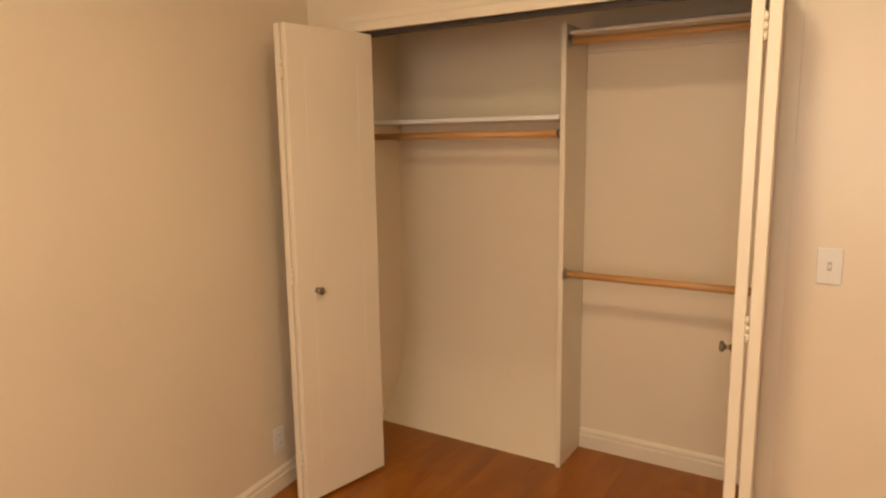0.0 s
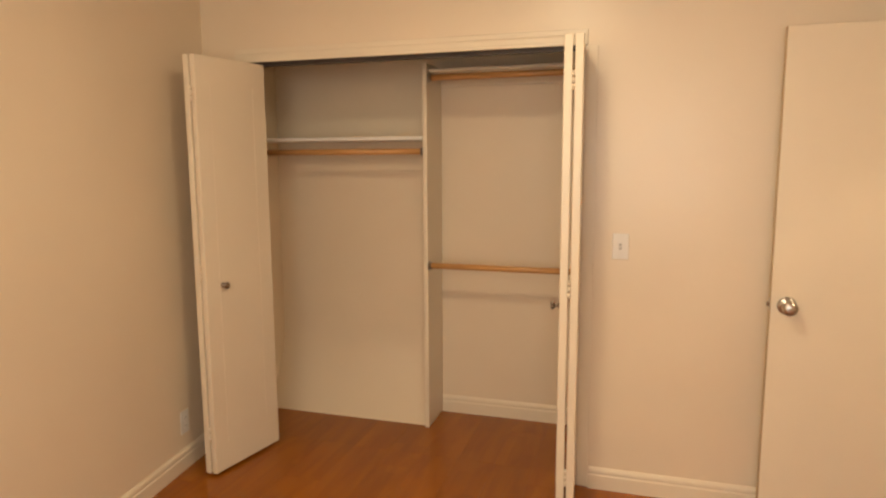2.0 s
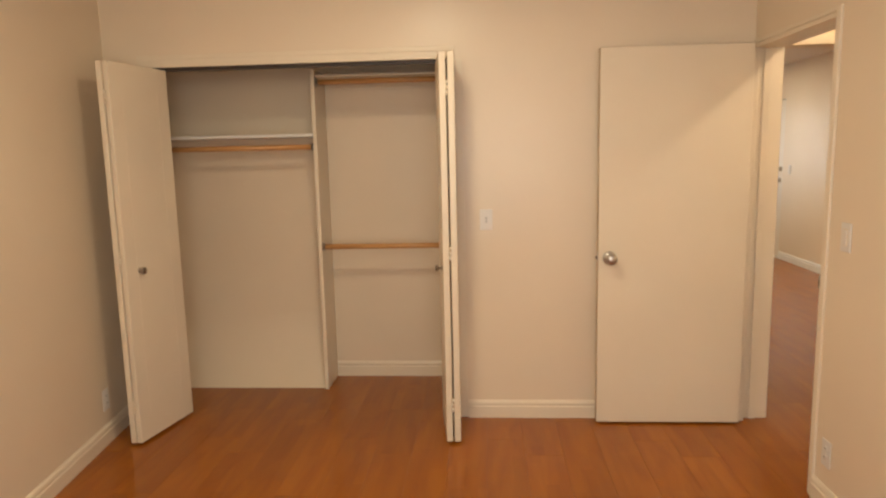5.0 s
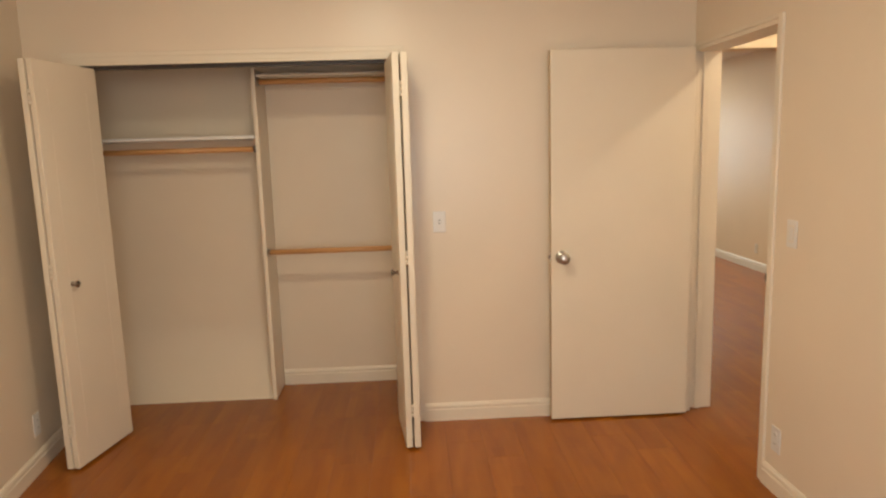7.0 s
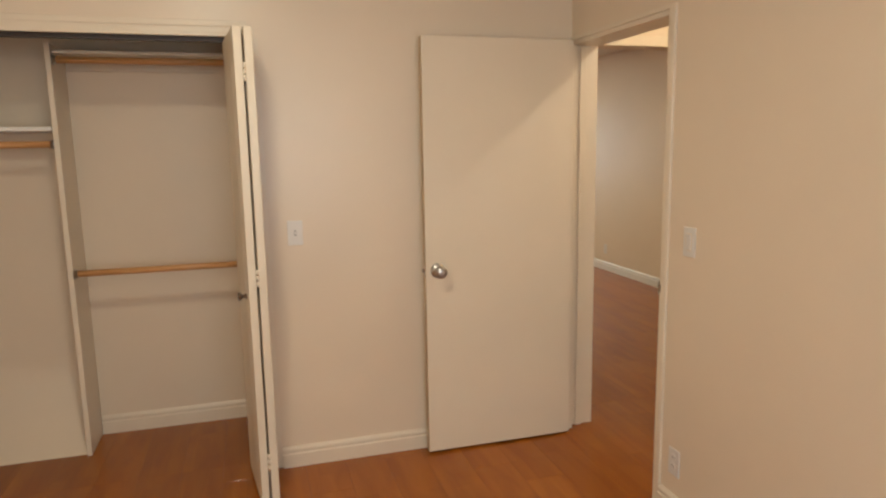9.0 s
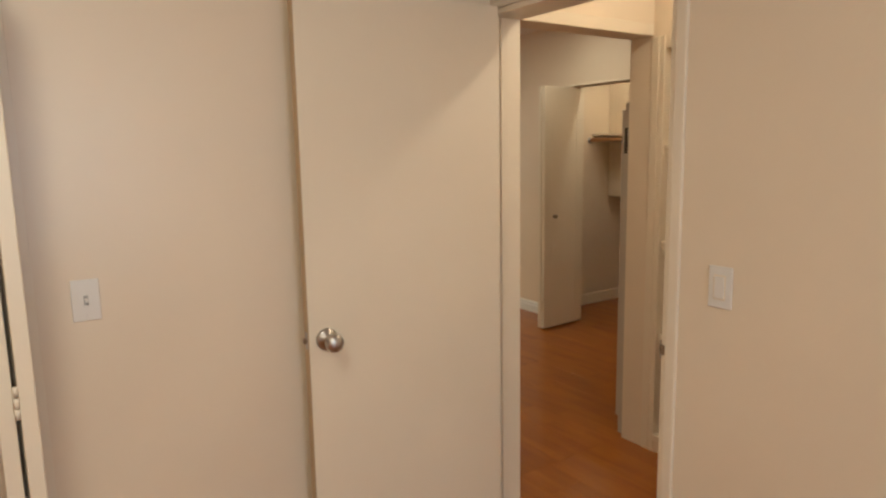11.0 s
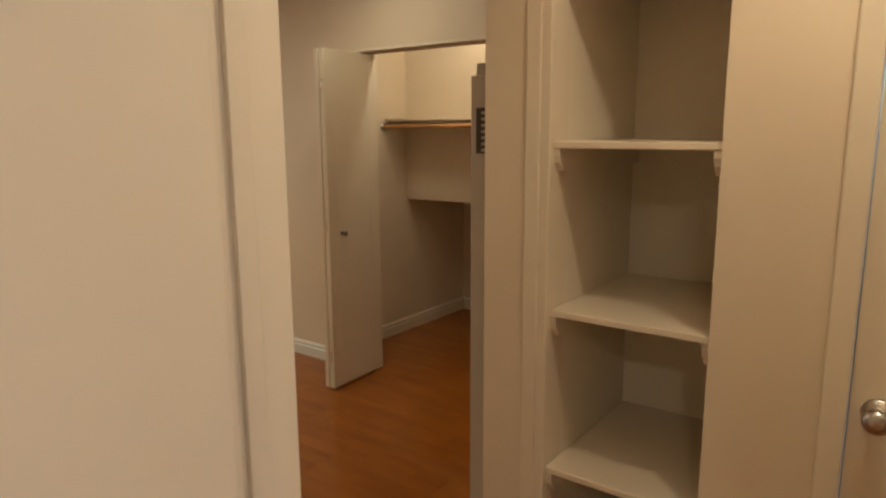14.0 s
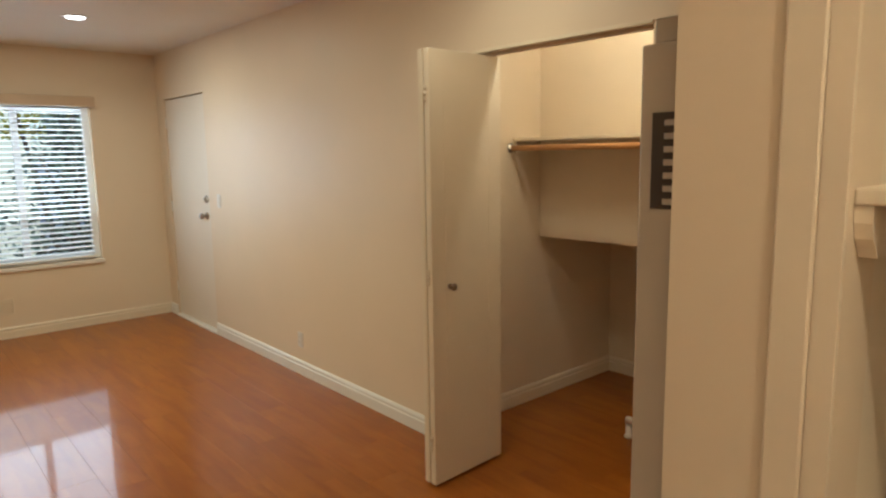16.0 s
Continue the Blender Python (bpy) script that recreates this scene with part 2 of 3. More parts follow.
def wall(axis, p0, p1, u0, u1, z1, holes=(), z0=0.0):
    """One welded wall. axis: the way it faces; p0, p1: its two faces; u0, u1: its ends; holes: rows of u0, u1, z0, z1."""
    us = sorted({u0, u1, *(h[0] for h in holes), *(h[1] for h in holes)})
    zs = sorted({z0, z1, *(h[2] for h in holes), *(h[3] for h in holes)})
    solid = {(i, k) for i in range(len(us) - 1) for k in range(len(zs) - 1)
             if not any(h[0] <= us[i] < h[1] and h[2] <= zs[k] < h[3] for h in holes)}
    bm, made = bmesh.new(), {}

    def v(p, i, k):
        if (p, i, k) not in made:
            made[p, i, k] = bm.verts.new((p, us[i], zs[k]) if axis == "x" else (us[i], p, zs[k]))
        return made[p, i, k]

    for i, k in solid:
        for p in (p0, p1):
            bm.faces.new((v(p, i, k), v(p, i + 1, k), v(p, i + 1, k + 1), v(p, i, k + 1)))
        for (di, dk), (a, b) in (((-1, 0), ((i, k), (i, k + 1))), ((1, 0), ((i + 1, k), (i + 1, k + 1))), ((0, -1), ((i, k), (i + 1, k))), ((0, 1), ((i, k + 1), (i + 1, k + 1)))):
            if (i + di, k + dk) not in solid:
                bm.faces.new((v(p0, *a), v(p0, *b), v(p1, *b), v(p1, *a)))
    bmesh.ops.recalc_face_normals(bm, faces=bm.faces)
    return bm


# ---- plan ----
TOP = 2.56            # ceiling
BW, BE, BS, BN = -1.495, 2.05, -1.30, 3.243     # bedroom
HE = 2.195            # hall side of the doorway wall
CB = 3.96             # back of the bedroom closet
NX = 3.10             # wall with the shelf niche
LX, LN, LS, LWX = 4.57, 9.86, 3.466, 0.72       # living room



def west(y):
    """The inner face of the west wall, which runs a little out of square."""
    return BW + 0.010 + 0.12 * (BN - y)


bm = bmesh.new()
foot = [(BW - 0.12, BS - 0.11), (west(BS - 0.11), BS - 0.11), (west(BN), BN), (BW - 0.12, BN)]
lo = [bm.verts.new((x, y, 0)) for x, y in foot]
hi = [bm.verts.new((x, y, TOP)) for x, y in foot]
for i in range(4):
    bm.faces.new((lo[i], lo[(i + 1) % 4], hi[(i + 1) % 4], hi[i]))
bm.faces.new(lo), bm.faces.new(hi)
bmesh.ops.recalc_face_normals(bm, faces=bm.faces)
structure("wall_west", bm, WALL, "cream painted plaster wall beside the closet", "wall")
structure("closet_wall_west", boxes(((BW - 0.12, BN + 0.001, 0), (BW, CB + 0.1, TOP))), WALL, "cream painted side wall of the closet", "wall")
structure("wall_south", wall("y", BS - 0.12, BS, west(BS) - 0.004, HE, TOP, [(0.20, 1.50, 0.85, 2.15)]), WALL, "cream painted bedroom wall with a window opening", "wall")
CO0, CO1, COZ = -1.27, 0.472, 2.03
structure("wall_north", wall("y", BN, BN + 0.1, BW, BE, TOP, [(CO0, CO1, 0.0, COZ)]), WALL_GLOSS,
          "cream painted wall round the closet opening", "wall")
DY0, DY1, DZ = 2.417, 3.262, 2.045
structure("wall_east", wall("x", BE, HE, BS, LS, TOP, [(DY0, DY1, 0.0, DZ)]), WALL,
          "cream painted wall with the bedroom doorway", "wall")
structure("closet_back_wall", boxes(((BW, CB, 0), (0.72, CB + 0.1, TOP))), WALL, "cream painted back wall of the closet", "wall")
structure("closet_side_wall", boxes(((0.62, BN + 0.1, 0), (LWX, CB, TOP))), WALL, "cream painted side wall of the closet", "wall")
structure("wall_living_south", boxes(((LWX, BN + 0.1, 0), (BE, LS, TOP))), WALL, "cream painted living room wall", "wall")
structure("wall_living_west", boxes(((LWX - 0.12, CB + 0.1, 0), (LWX, LN + 0.12, TOP))), WALL, "cream painted living room wall", "wall")
structure("wall_opening", boxes(((HE + 0.001, 3.33, 0), (2.200, LS, 2.05)), bevel=0.001), WALL, "cream painted return beside the opening to the living room", "wall")
structure("header_beam", boxes(((HE, 3.33, 2.05), (NX, LS, TOP))), WALL, "cream painted header over the opening to the living room", "wall")
NY0, NY1, NZ0, NZ1 = 2.835, 3.262, 0.09, 1.985
BY0, BY1 = 1.79, 2.55
structure("wall_hall_east", wall("x", NX, NX + 0.1, 1.1, LS, TOP, [(BY0, BY1, 0.0, 2.04), (NY0, NY1, NZ0, NZ1)]), WALL,
          "cream painted hall wall with a built-in shelf niche", "wall")
structure("wall_hall_south", boxes(((HE, 1.1, 0), (NX, 1.2, TOP))), WALL, "cream painted end wall of the hall", "wall")
structure("wall_heater_side", boxes(((NX + 0.1, 3.36, 0), (LX, LS, TOP))), WALL, "cream painted living room wall behind the heater", "wall")
HC0, HC1, HCZ = 4.40, 5.36, 2.045
ED0, ED1, EDZ = 8.70, 9.67, 2.125
structure("wall_long", wall("x", LX, LX + 0.1, 3.36, LN + 0.12, TOP, [(HC0, HC1, 0.0, HCZ), (ED0, ED1, 0.0, EDZ)]), WALL, "long cream painted living room wall", "wall")
WX0, WX1, WZ0, WZ1 = 2.76, 3.955, 0.63, 2.06
structure("wall_far", wall("y", LN, LN + 0.12, LWX, LX, TOP, [(WX0, WX1, WZ0, WZ1)]), WALL, "cream painted living room wall with the window", "wall")
HB, HS0, HN = 6.25, 4.0, 5.72
structure("hall_closet_wall_north", boxes(((LX + 0.1, HN, 0), (HB + 0.1, HN + 0.1, TOP))), WALL, "cream painted side wall of the hall closet", "wall")
structure("hall_closet_wall_south", boxes(((LX + 0.1, HS0 - 0.1, 0), (HB + 0.1, HS0, TOP))), WALL, "cream painted side wall of the hall closet", "wall")
structure("hall_closet_wall_back", boxes(((HB, HS0, 0), (HB + 0.1, HN, TOP))), WALL, "cream painted back wall of the hall closet", "wall")
structure("closet_bulkhead", boxes(((5.48, HS0, 1.052), (HB, HN, TOP))), WALL, "cream painted boxed-out bulkhead at the closet back", "bulkhead")
structure("ceiling", boxes(((BW - 0.12, BS - 0.12, TOP), (HB + 0.1, LN + 0.12, TOP + 0.1))), CEIL, "cream painted flat ceiling", "ceiling")

# coved apron at the foot of the closet's left half
bm = bmesh.new()
p0, p1, p2 = Vector((3.705, 0.0)), Vector((CB - 0.001, 0.22)), Vector((CB - 0.001, 0.46))
sec = [p0 * (1 - k / 16) ** 2 + p1 * (2 * (1 - k / 16) * k / 16) + p2 * (k / 16) ** 2 for k in range(17)]
va = [bm.verts.new((BW + 0.001, y, z)) for y, z in sec]
vb = [bm.verts.new((-0.432, y, z)) for y, z in sec]
for i in range(16):
    bm.faces.new((vb[i], vb[i + 1], va[i + 1], va[i])).smooth = True
for x in (BW + 0.001, -0.432):
    bm.faces.new([bm.verts.new((x, y, z)) for y, z in [*sec, (CB - 0.001, 0.0)]])
structure("closet_apron", bm, WALL, "cream painted coved apron along the closet floor", "panel")

# niche body
nl = thing("niche_lining", "cream painted lining of the shelf niche", "niche", kind="structure")
part("side_panel", boxes(((NX + 0.1, NY0 - 0.02, NZ0), (3.70, NY0, NZ1))), TRIM, nl)
part("side_panel", boxes(((NX + 0.1, NY1, NZ0), (3.70, NY1 + 0.02, NZ1))), TRIM, nl)
part("back_panel", boxes(((3.70, NY0 - 0.02, NZ0), (3.72, NY1 + 0.02, NZ1))), TRIM, nl)
part("top_panel", boxes(((NX + 0.1, NY0 - 0.02, NZ1), (3.72, NY1 + 0.02, NZ1 + 0.02))), TRIM, nl)
structure("niche_floor_board", boxes(((NX + 0.03, NY0, 0.04), (3.70, NY1, 0.083))), DARKWOOD, "dark stained board on the niche floor", "board")


# ---- trim ----
BASE = [(0, 0), (0.016, 0), (0.016, 0.066), (0.011, 0.071), (0.011, 0.078), (0.015, 0.082), (0.013, 0.092), (0.006, 0.102), (0, 0.102)]


def baseboard(start, end, out, mat=TRIM):
    structure("baseboard", strip(BASE, start, end, out), mat, "cream painted moulded baseboard along the wall", "baseboard")


baseboard((west(BS), BS, 0), (west(BN), BN, 0), (0.9929, 0.1191, 0))
baseboard((0.522, BN, 0), (BE, BN, 0), (0, -1, 0))
baseboard((BE, BS, 0), (BE, 2.378, 0), (-1, 0, 0))
baseboard((west(BS), BS, 0), (BE, BS, 0), (0, 1, 0))
baseboard((-0.41, CB, 0), (0.62, CB, 0), (0, -1, 0))
baseboard((LX, HC1 + 0.01, 0), (LX, ED0 - 0.01, 0), (-1, 0, 0), WHITE)
baseboard((LX, ED1 + 0.01, 0), (LX, LN, 0), (-1, 0, 0), WHITE)
baseboard((LX, LS, 0), (LX, HC0 - 0.01, 0), (-1, 0, 0), WHITE)
baseboard((LWX, LN, 0), (LX, LN, 0), (0, -1, 0))
baseboard((LWX, LS, 0), (LWX, LN, 0), (1, 0, 0))
baseboard((LWX, LS, 0), (BE, LS, 0), (0, 1, 0))
baseboard((LX + 0.1, HN, 0), (HB, HN, 0), (0, -1, 0))
baseboard((HB, HS0, 0), (HB, HN, 0), (-1, 0, 0))
baseboard((HE, 1.2, 0), (HE, DY0 - 0.06, 0), (1, 0, 0))

# closet head casing and return on its side
cas = thing("closet_casing", "cream painted casing over the closet opening", "trim", kind="structure")
part("head_casing", boxes(((CO0 - 0.02, BN - 0.005, COZ - 0.002), (0.474, BN + 0.001, COZ + 0.062)), ((CO0 - 0.02, BN - 0.008, COZ + 0.034), (0.474, BN - 0.0052, COZ + 0.040)), ((CO0 - 0.02, BN - 0.013, COZ - 0.006), (0.474, BN + 0.001, COZ + 0.010)), bevel=0.002), TRIM, cas)
part("side_casing", boxes(((CO1 - 0.004, BN - 0.003, 0), (0.518, BN + 0.001, COZ - 0.007)), bevel=0.001), TRIM, cas)
part("side_casing", boxes(((CO0 - 0.05, BN - 0.010, 0), (CO0 + 0.004, BN + 0.001, COZ - 0.007)), bevel=0.003), TRIM, cas)
part("jamb", boxes(((CO1 - 0.012, BN + 0.002, 0), (CO1 + 0.001, BN + 0.10, COZ))), TRIM, cas)
part("jamb", boxes(((CO0 - 0.001, BN + 0.002, 0), (CO0 + 0.012, BN + 0.10, COZ))), TRIM, cas)
part("track", boxes(((CO0 + 0.015, BN + 0.035, COZ - 0.022), (CO1 - 0.015, BN + 0.062, COZ))), GREYMETAL, cas, "grey metal folding-door track")

dc = thing("door_casing", "cream painted jamb and casing of the bedroom doorway", "trim", kind="structure")
part("jamb", boxes(((BE + 0.010, DY1 - 0.018, 0), (HE + 0.004, DY1 + 0.001, DZ)), bevel=0.002), TRIM, dc)
part("jamb", boxes(((BE - 0.004, DY0 - 0.001, 0), (HE + 0.004, DY0 + 0.016, DZ)), bevel=0.003), TRIM, dc)
part("hinge_casing", boxes(((2.024, 3.198, 0), (2.058, BN - 0.001, DZ - 0.019)), bevel=0.004), TRIM, dc)
part("head_jamb", boxes(((BE - 0.004, DY0 + 0.017, DZ - 0.018), (HE + 0.004, DY1 - 0.019, DZ + 0.001)), bevel=0.002), TRIM, dc)
part("stop", boxes(((BE + 0.045, DY1 - 0.030, 0), (BE + 0.080, DY1 - 0.0185, DZ - 0.019)), bevel=0.002), TRIM, dc)
part("stop", boxes(((BE + 0.045, DY0 + 0.0165, 0), (BE + 0.080, DY0 + 0.028, DZ - 0.019)), bevel=0.002), TRIM, dc)
part("side_casing", boxes(((BE - 0.012, DY0 - 0.038, 0), (BE + 0.001, DY0 - 0.002, DZ + 0.020)), bevel=0.004), TRIM, dc)
part("head_casing", boxes(((BE - 0.010, DY0 - 0.001, DZ + 0.002), (BE + 0.001, BN - 0.002, DZ + 0.020)), bevel=0.004), TRIM, dc)

part("strike_plate", boxes(((BE - 0.007, DY0 + 0.0162, 0.915), (BE + 0.040, DY0 + 0.0178, 0.972)), bevel=0.0006), NICKEL, dc, "nickel strike plate")
part("strike_lip", boxes(((BE - 0.009, DY0 + 0.004, 0.928), (BE - 0.0045, DY0 + 0.018, 0.958)), bevel=0.001), BRONZE, dc, "dark curled strike lip")

nc = thing("opening_casing", "cream painted casing beside the shelf niche", "trim", kind="structure")
part("side_casing", boxes(((NX - 0.008, 3.290, 0), (NX + 0.001, 3.335, 2.045)), bevel=0.004), TRIM, nc)
part("bead", boxes(((NX - 0.006, NY1 + 0.0004, 0), (NX + 0.001, 3.2898, 2.045)), bevel=0.001), TRIM, nc)
part("head_casing", boxes(((HE, 3.316, 2.046), (NX - 0.016, 3.331, 2.10)), bevel=0.004), TRIM, nc)
part("sill", boxes(((NX - 0.012, NY0, NZ0 - 0.03), (NX + 0.03, NY1, NZ0 + 0.004)), bevel=0.003), TRIM, nc)


# ---- hardware ----
def knob_bm(at, axis, size=1.0):
    turn = Vector(axis).to_track_quat("Z", "Y").to_matrix().to_4x4()
    prof = [(0.033, 0), (0.033, 0.004), (0.029, 0.010), (0.016, 0.013), (0.011, 0.020), (0.011, 0.030), (0.020, 0.036), (0.0265, 0.046), (0.0275, 0.055), (0.024, 0.064), (0.014, 0.070), (0.004, 0.071)]
    return lathe([(r * size, h * size) for r, h in prof], Matrix.Translation(at) @ turn)


def small_knob_bm(at, axis):
    turn = Vector(axis).to_track_quat("Z", "Y").to_matrix().to_4x4()
    prof = [(0.013, 0), (0.013, 0.003), (0.007, 0.006), (0.006, 0.016), (0.009, 0.020), (0.016, 0.024), (0.0175, 0.029), (0.015, 0.034), (0.006, 0.036), (0.001, 0.036)]
    return lathe(prof, Matrix.Translation(at) @ turn, 20)


def hinge_bm(at, height=0.08, r=0.006):
    bm = bmesh.new()
    for i in range(3):
        one = lathe([(r, i * height / 3 + 0.001), (r, (i + 1) * height / 3 - 0.001)], Matrix.Translation(at), 10)
        me = bpy.data.meshes.new("k")
        one.to_mesh(me)
        one.free()
        bm.from_mesh(me)
        bpy.data.meshes.remove(me)
    return bm


# ---- doors ----
def flush_door(name, label, a, b, z0, z1, thick, paint=None):
    """A plain slab from corner a to corner b on the plan, with its thickness towards thick."""
    t = thing(name, label, "door")
    x0, y0 = a
    x1, y1 = b
    part("slab", boxes(((x0, y0, z0), (x1 + thick[0], y1 + thick[1], z1)), bevel=0.002), paint or DOOR, t)
    return t


# bedroom door, opened flat towards the closet wall
bd = flush_door("bedroom_door", "cream flush wooden door standing open against the wall", (1.238, 3.150), (2.014, 3.150), 0.012, 2.042, (0, 0.035))
kz = 0.942
part("knob", knob_bm((1.298, 3.150, kz), (0, -1, 0), 1.12), NICKEL, bd, "round satin nickel door knob")
part("knob", knob_bm((1.292, 3.185, kz), (0, 1, 0), 0.8), NICKEL, bd, "round satin nickel door knob")
# the tan of this strip carries the shade on the door's free edge
part("edge_strip", boxes(((1.2366, 3.1522, 0.0135), (1.2379, 3.1845, 2.0405)), bevel=0.0005), EDGE_SHADE, bd, "door edge in tan that holds its shade")
part("latch_plate", boxes(((1.2360, 3.156, kz - 0.028), (1.2382, 3.180, kz + 0.028)), bevel=0.0006), NICKEL, bd, "nickel latch plate")
part("latch", boxes(((1.226, 3.162, kz - 0.009), (1.2358, 3.174, kz + 0.009)), bevel=0.002), BRONZE, bd)
for hz in (0.25, 1.05, 1.80):
    part("hinge", hinge_bm((2.022, 3.190, hz), 0.09), NICKEL, bd)

# bathroom door, closed
hd = flush_door("hall_door", "cream flush wooden door, closed, beside the niche", (NX + 0.020, BY0 + 0.006), (NX + 0.020, BY1 - 0.006), 0.012, 2.032, (0.035, 0))
part("knob", knob_bm((NX + 0.020, 2.490, 0.975), (-1, 0, 0)), NICKEL, hd, "round satin nickel door knob")
hcas = thing("hall_door_casing", "cream painted casing round the hall door", "trim", kind="structure")
part("side_casing", boxes(((NX - 0.014, BY1 - 0.004, 0), (NX + 0.001, BY1 + 0.045, 2.085)), bevel=0.004), TRIM, hcas)
part("side_casing", boxes(((NX - 0.014, BY0 - 0.045, 0), (NX + 0.001, BY0 + 0.004, 2.085)), bevel=0.004), TRIM, hcas)
part("head_casing", boxes(((NX - 0.014, BY0 + 0.005, 2.036), (NX + 0.001, BY1 - 0.005, 2.085)), bevel=0.004), TRIM, hcas)

# entry door
ed = flush_door("entry_door", "off-white flush entry door, closed, with a deadbolt", (LX + 0.012, ED0 + 0.009), (LX + 0.012, ED1 - 0.006), 0.026, EDZ - 0.012, (0.04, 0), ENTRY)
# dark frame added behind the slab, its colour is the gap's shade
part("gap_shade", boxes(((LX + 0.053, ED0, 0.019), (LX + 0.075, ED0 + 0.03, EDZ)), ((LX + 0.053, ED1 - 0.03, 0.019), (LX + 0.075, ED1, EDZ)), ((LX + 0.053, ED0 + 0.031, EDZ - 0.03), (LX + 0.075, ED1 - 0.031, EDZ))), DARK, ed, "dark backing that gives the shade in the door gap")
part("threshold", boxes(((LX - 0.03, ED0, 0.0005), (LX + 0.06, ED1, 0.018)), bevel=0.004), WHITE, ed, "white threshold strip")
part("knob", knob_bm((LX + 0.012, 8.805, 1.055), (-1, 0, 0)), NICKEL, ed, "round nickel door knob")
part("deadbolt", lathe([(0.032, 0), (0.032, 0.010), (0.026, 0.018), (0.010, 0.019), (0.009, 0.030), (0.001, 0.031)], Matrix.Translation((LX + 0.012, 8.785, 1.205)) @ pose(0, 0, 0, 0, -90, 0)), NICKEL, ed, "round nickel deadbolt")
for hz in (0.25, 1.05, 1.85):
    part("hinge", hinge_bm((LX + 0.006, ED1 - 0.002, hz), 0.10, 0.007), WHITE, ed)


def bifold(name, label, ends, inner, z0=0.014, z1=2.012, knob_t=0.10, knob_z=0.94, group="folding closet doors", thick=0.033, pin=(0, 0, 0)):
    """Two folded leaves. ends: for each leaf its back and fold corner on the plan; inner: the side that the knob leaf faces."""
    t = thing(name, label, "folding door", group=group)
    for k, (back, fold) in enumerate(ends):
        b, f = Vector((*back, 0)), Vector((*fold, 0))
        along = (b - f).normalized()
        face = Vector((-along.y, along.x, 0))
        if face.dot(Vector((*inner, 0))) < 0:
            face.negate()
        w, th = (b - f).length, thick
        m = Matrix(((along.x, face.x, 0, f.x), (along.y, face.y, 0, f.y), (0, 0, 1, 0), (0, 0, 0, 1)))
        bm = bmesh.new()
        box(bm, (0, -th, z0), (w, 0, z1), 0.003)
        bm.transform(m)
        bmesh.ops.recalc_face_normals(bm, faces=bm.faces)
        leaf = part("leaf", bm, DOOR, t)
        # fine bead of the moulded panel on both faces
        for side, y in ((1, 0.0), (-1, -th)):
            bm = bmesh.new()
            for (u0, u1, v0, v1) in ((0.085, 0.090, z0 + 0.13, z1 - 0.13), (w - 0.090, w - 0.085, z0 + 0.13, z1 - 0.13)):
                box(bm, (u0, y - 0.0012, v0), (u1, y + 0.0012, v1), 0.0008)
            bm.transform(m)
            bmesh.ops.recalc_face_normals(bm, faces=bm.faces)
            part("panel_bead", bm, DOOR, leaf)
        if k == 0:
            at = m @ Vector((knob_t, 0, knob_z))
            part("knob", small_knob_bm(at, face), BRONZE, t, "small dark nickel knob")
    for hz in (0.18, 0.98, 1.80):
        bm = hinge_bm((0, 0, hz), 0.075, 0.0055)
        bm.transform(Matrix.Translation(pin))
        part("hinge", bm, TRIM, t)
    return t


bifold("bifold_door", "cream folding closet door, folded open", [((-1.139, 3.262), (-1.222, 2.822)), ((-1.222, 3.275), (-1.256, 2.822))], (1, 0), thick=0.028, pin=(-1.2445, 2.818, 0))
bifold("bifold_door", "cream folding closet door, folded open", [((0.368, 3.285), (0.416, 2.872)), ((0.425, 3.290), (0.458, 2.872))], (-1, 0), knob_t=0.095, knob_z=0.928, pin=(0.4535, 2.868, 0))
bifold("bifold_door", "cream folding hall closet door, folded open", [((4.675, 5.285), (4.206, 5.262)), ((4.675, 5.327), (4.206, 5.305))], (0, -1), z1=2.03, knob_t=0.11, knob_z=0.965, pin=(4.202, 5.284, 0))
scuffed = [o for o in scene.objects if o.name.startswith("leaf")][-2]
for cx, cz, r, a0, a1 in ((4.325, 0.690, 0.060, 50, 140), (4.315, 0.668, 0.045, 235, 300), (4.455, 0.662, 0.045, 235, 290)):
    bm = bmesh.new()
    pts = []
    for k in range(13):
        a = radians(a0 + (a1 - a0) * k / 12)
        ww = 0.0009 * math.sin(math.pi * (k + 0.4) / 12.8)
        xx = cx + r * math.cos(a)
        yy = 5.262 + (xx - 4.206) * 0.023 / 0.469 - 0.0007
        pts.append([bm.verts.new((xx, yy, cz + 0.45 * r * math.sin(a) + d)) for d in (-ww - 0.0003, ww + 0.0003)])
    for p, q in zip(pts, pts[1:]):
        bm.faces.new((p[0], q[0], q[1], p[1]))
    part("scuff", bm, SCUFF, scuffed, "pale scratch")
hcc = thing("hall_closet_casing", "cream painted edge and track of the hall closet opening", "trim", kind="structure")
part("track", boxes(((LX + 0.035, HC0 + 0.01, HCZ - 0.016), (LX + 0.062, HC1 - 0.01, HCZ))), VALANCE, hcc, "tan painted folding-door track")
part("head_bead", boxes(((LX - 0.006, HC0, HCZ - 0.004), (LX + 0.02, HC1, HCZ + 0.012)), bevel=0.003), TRIM, hcc)


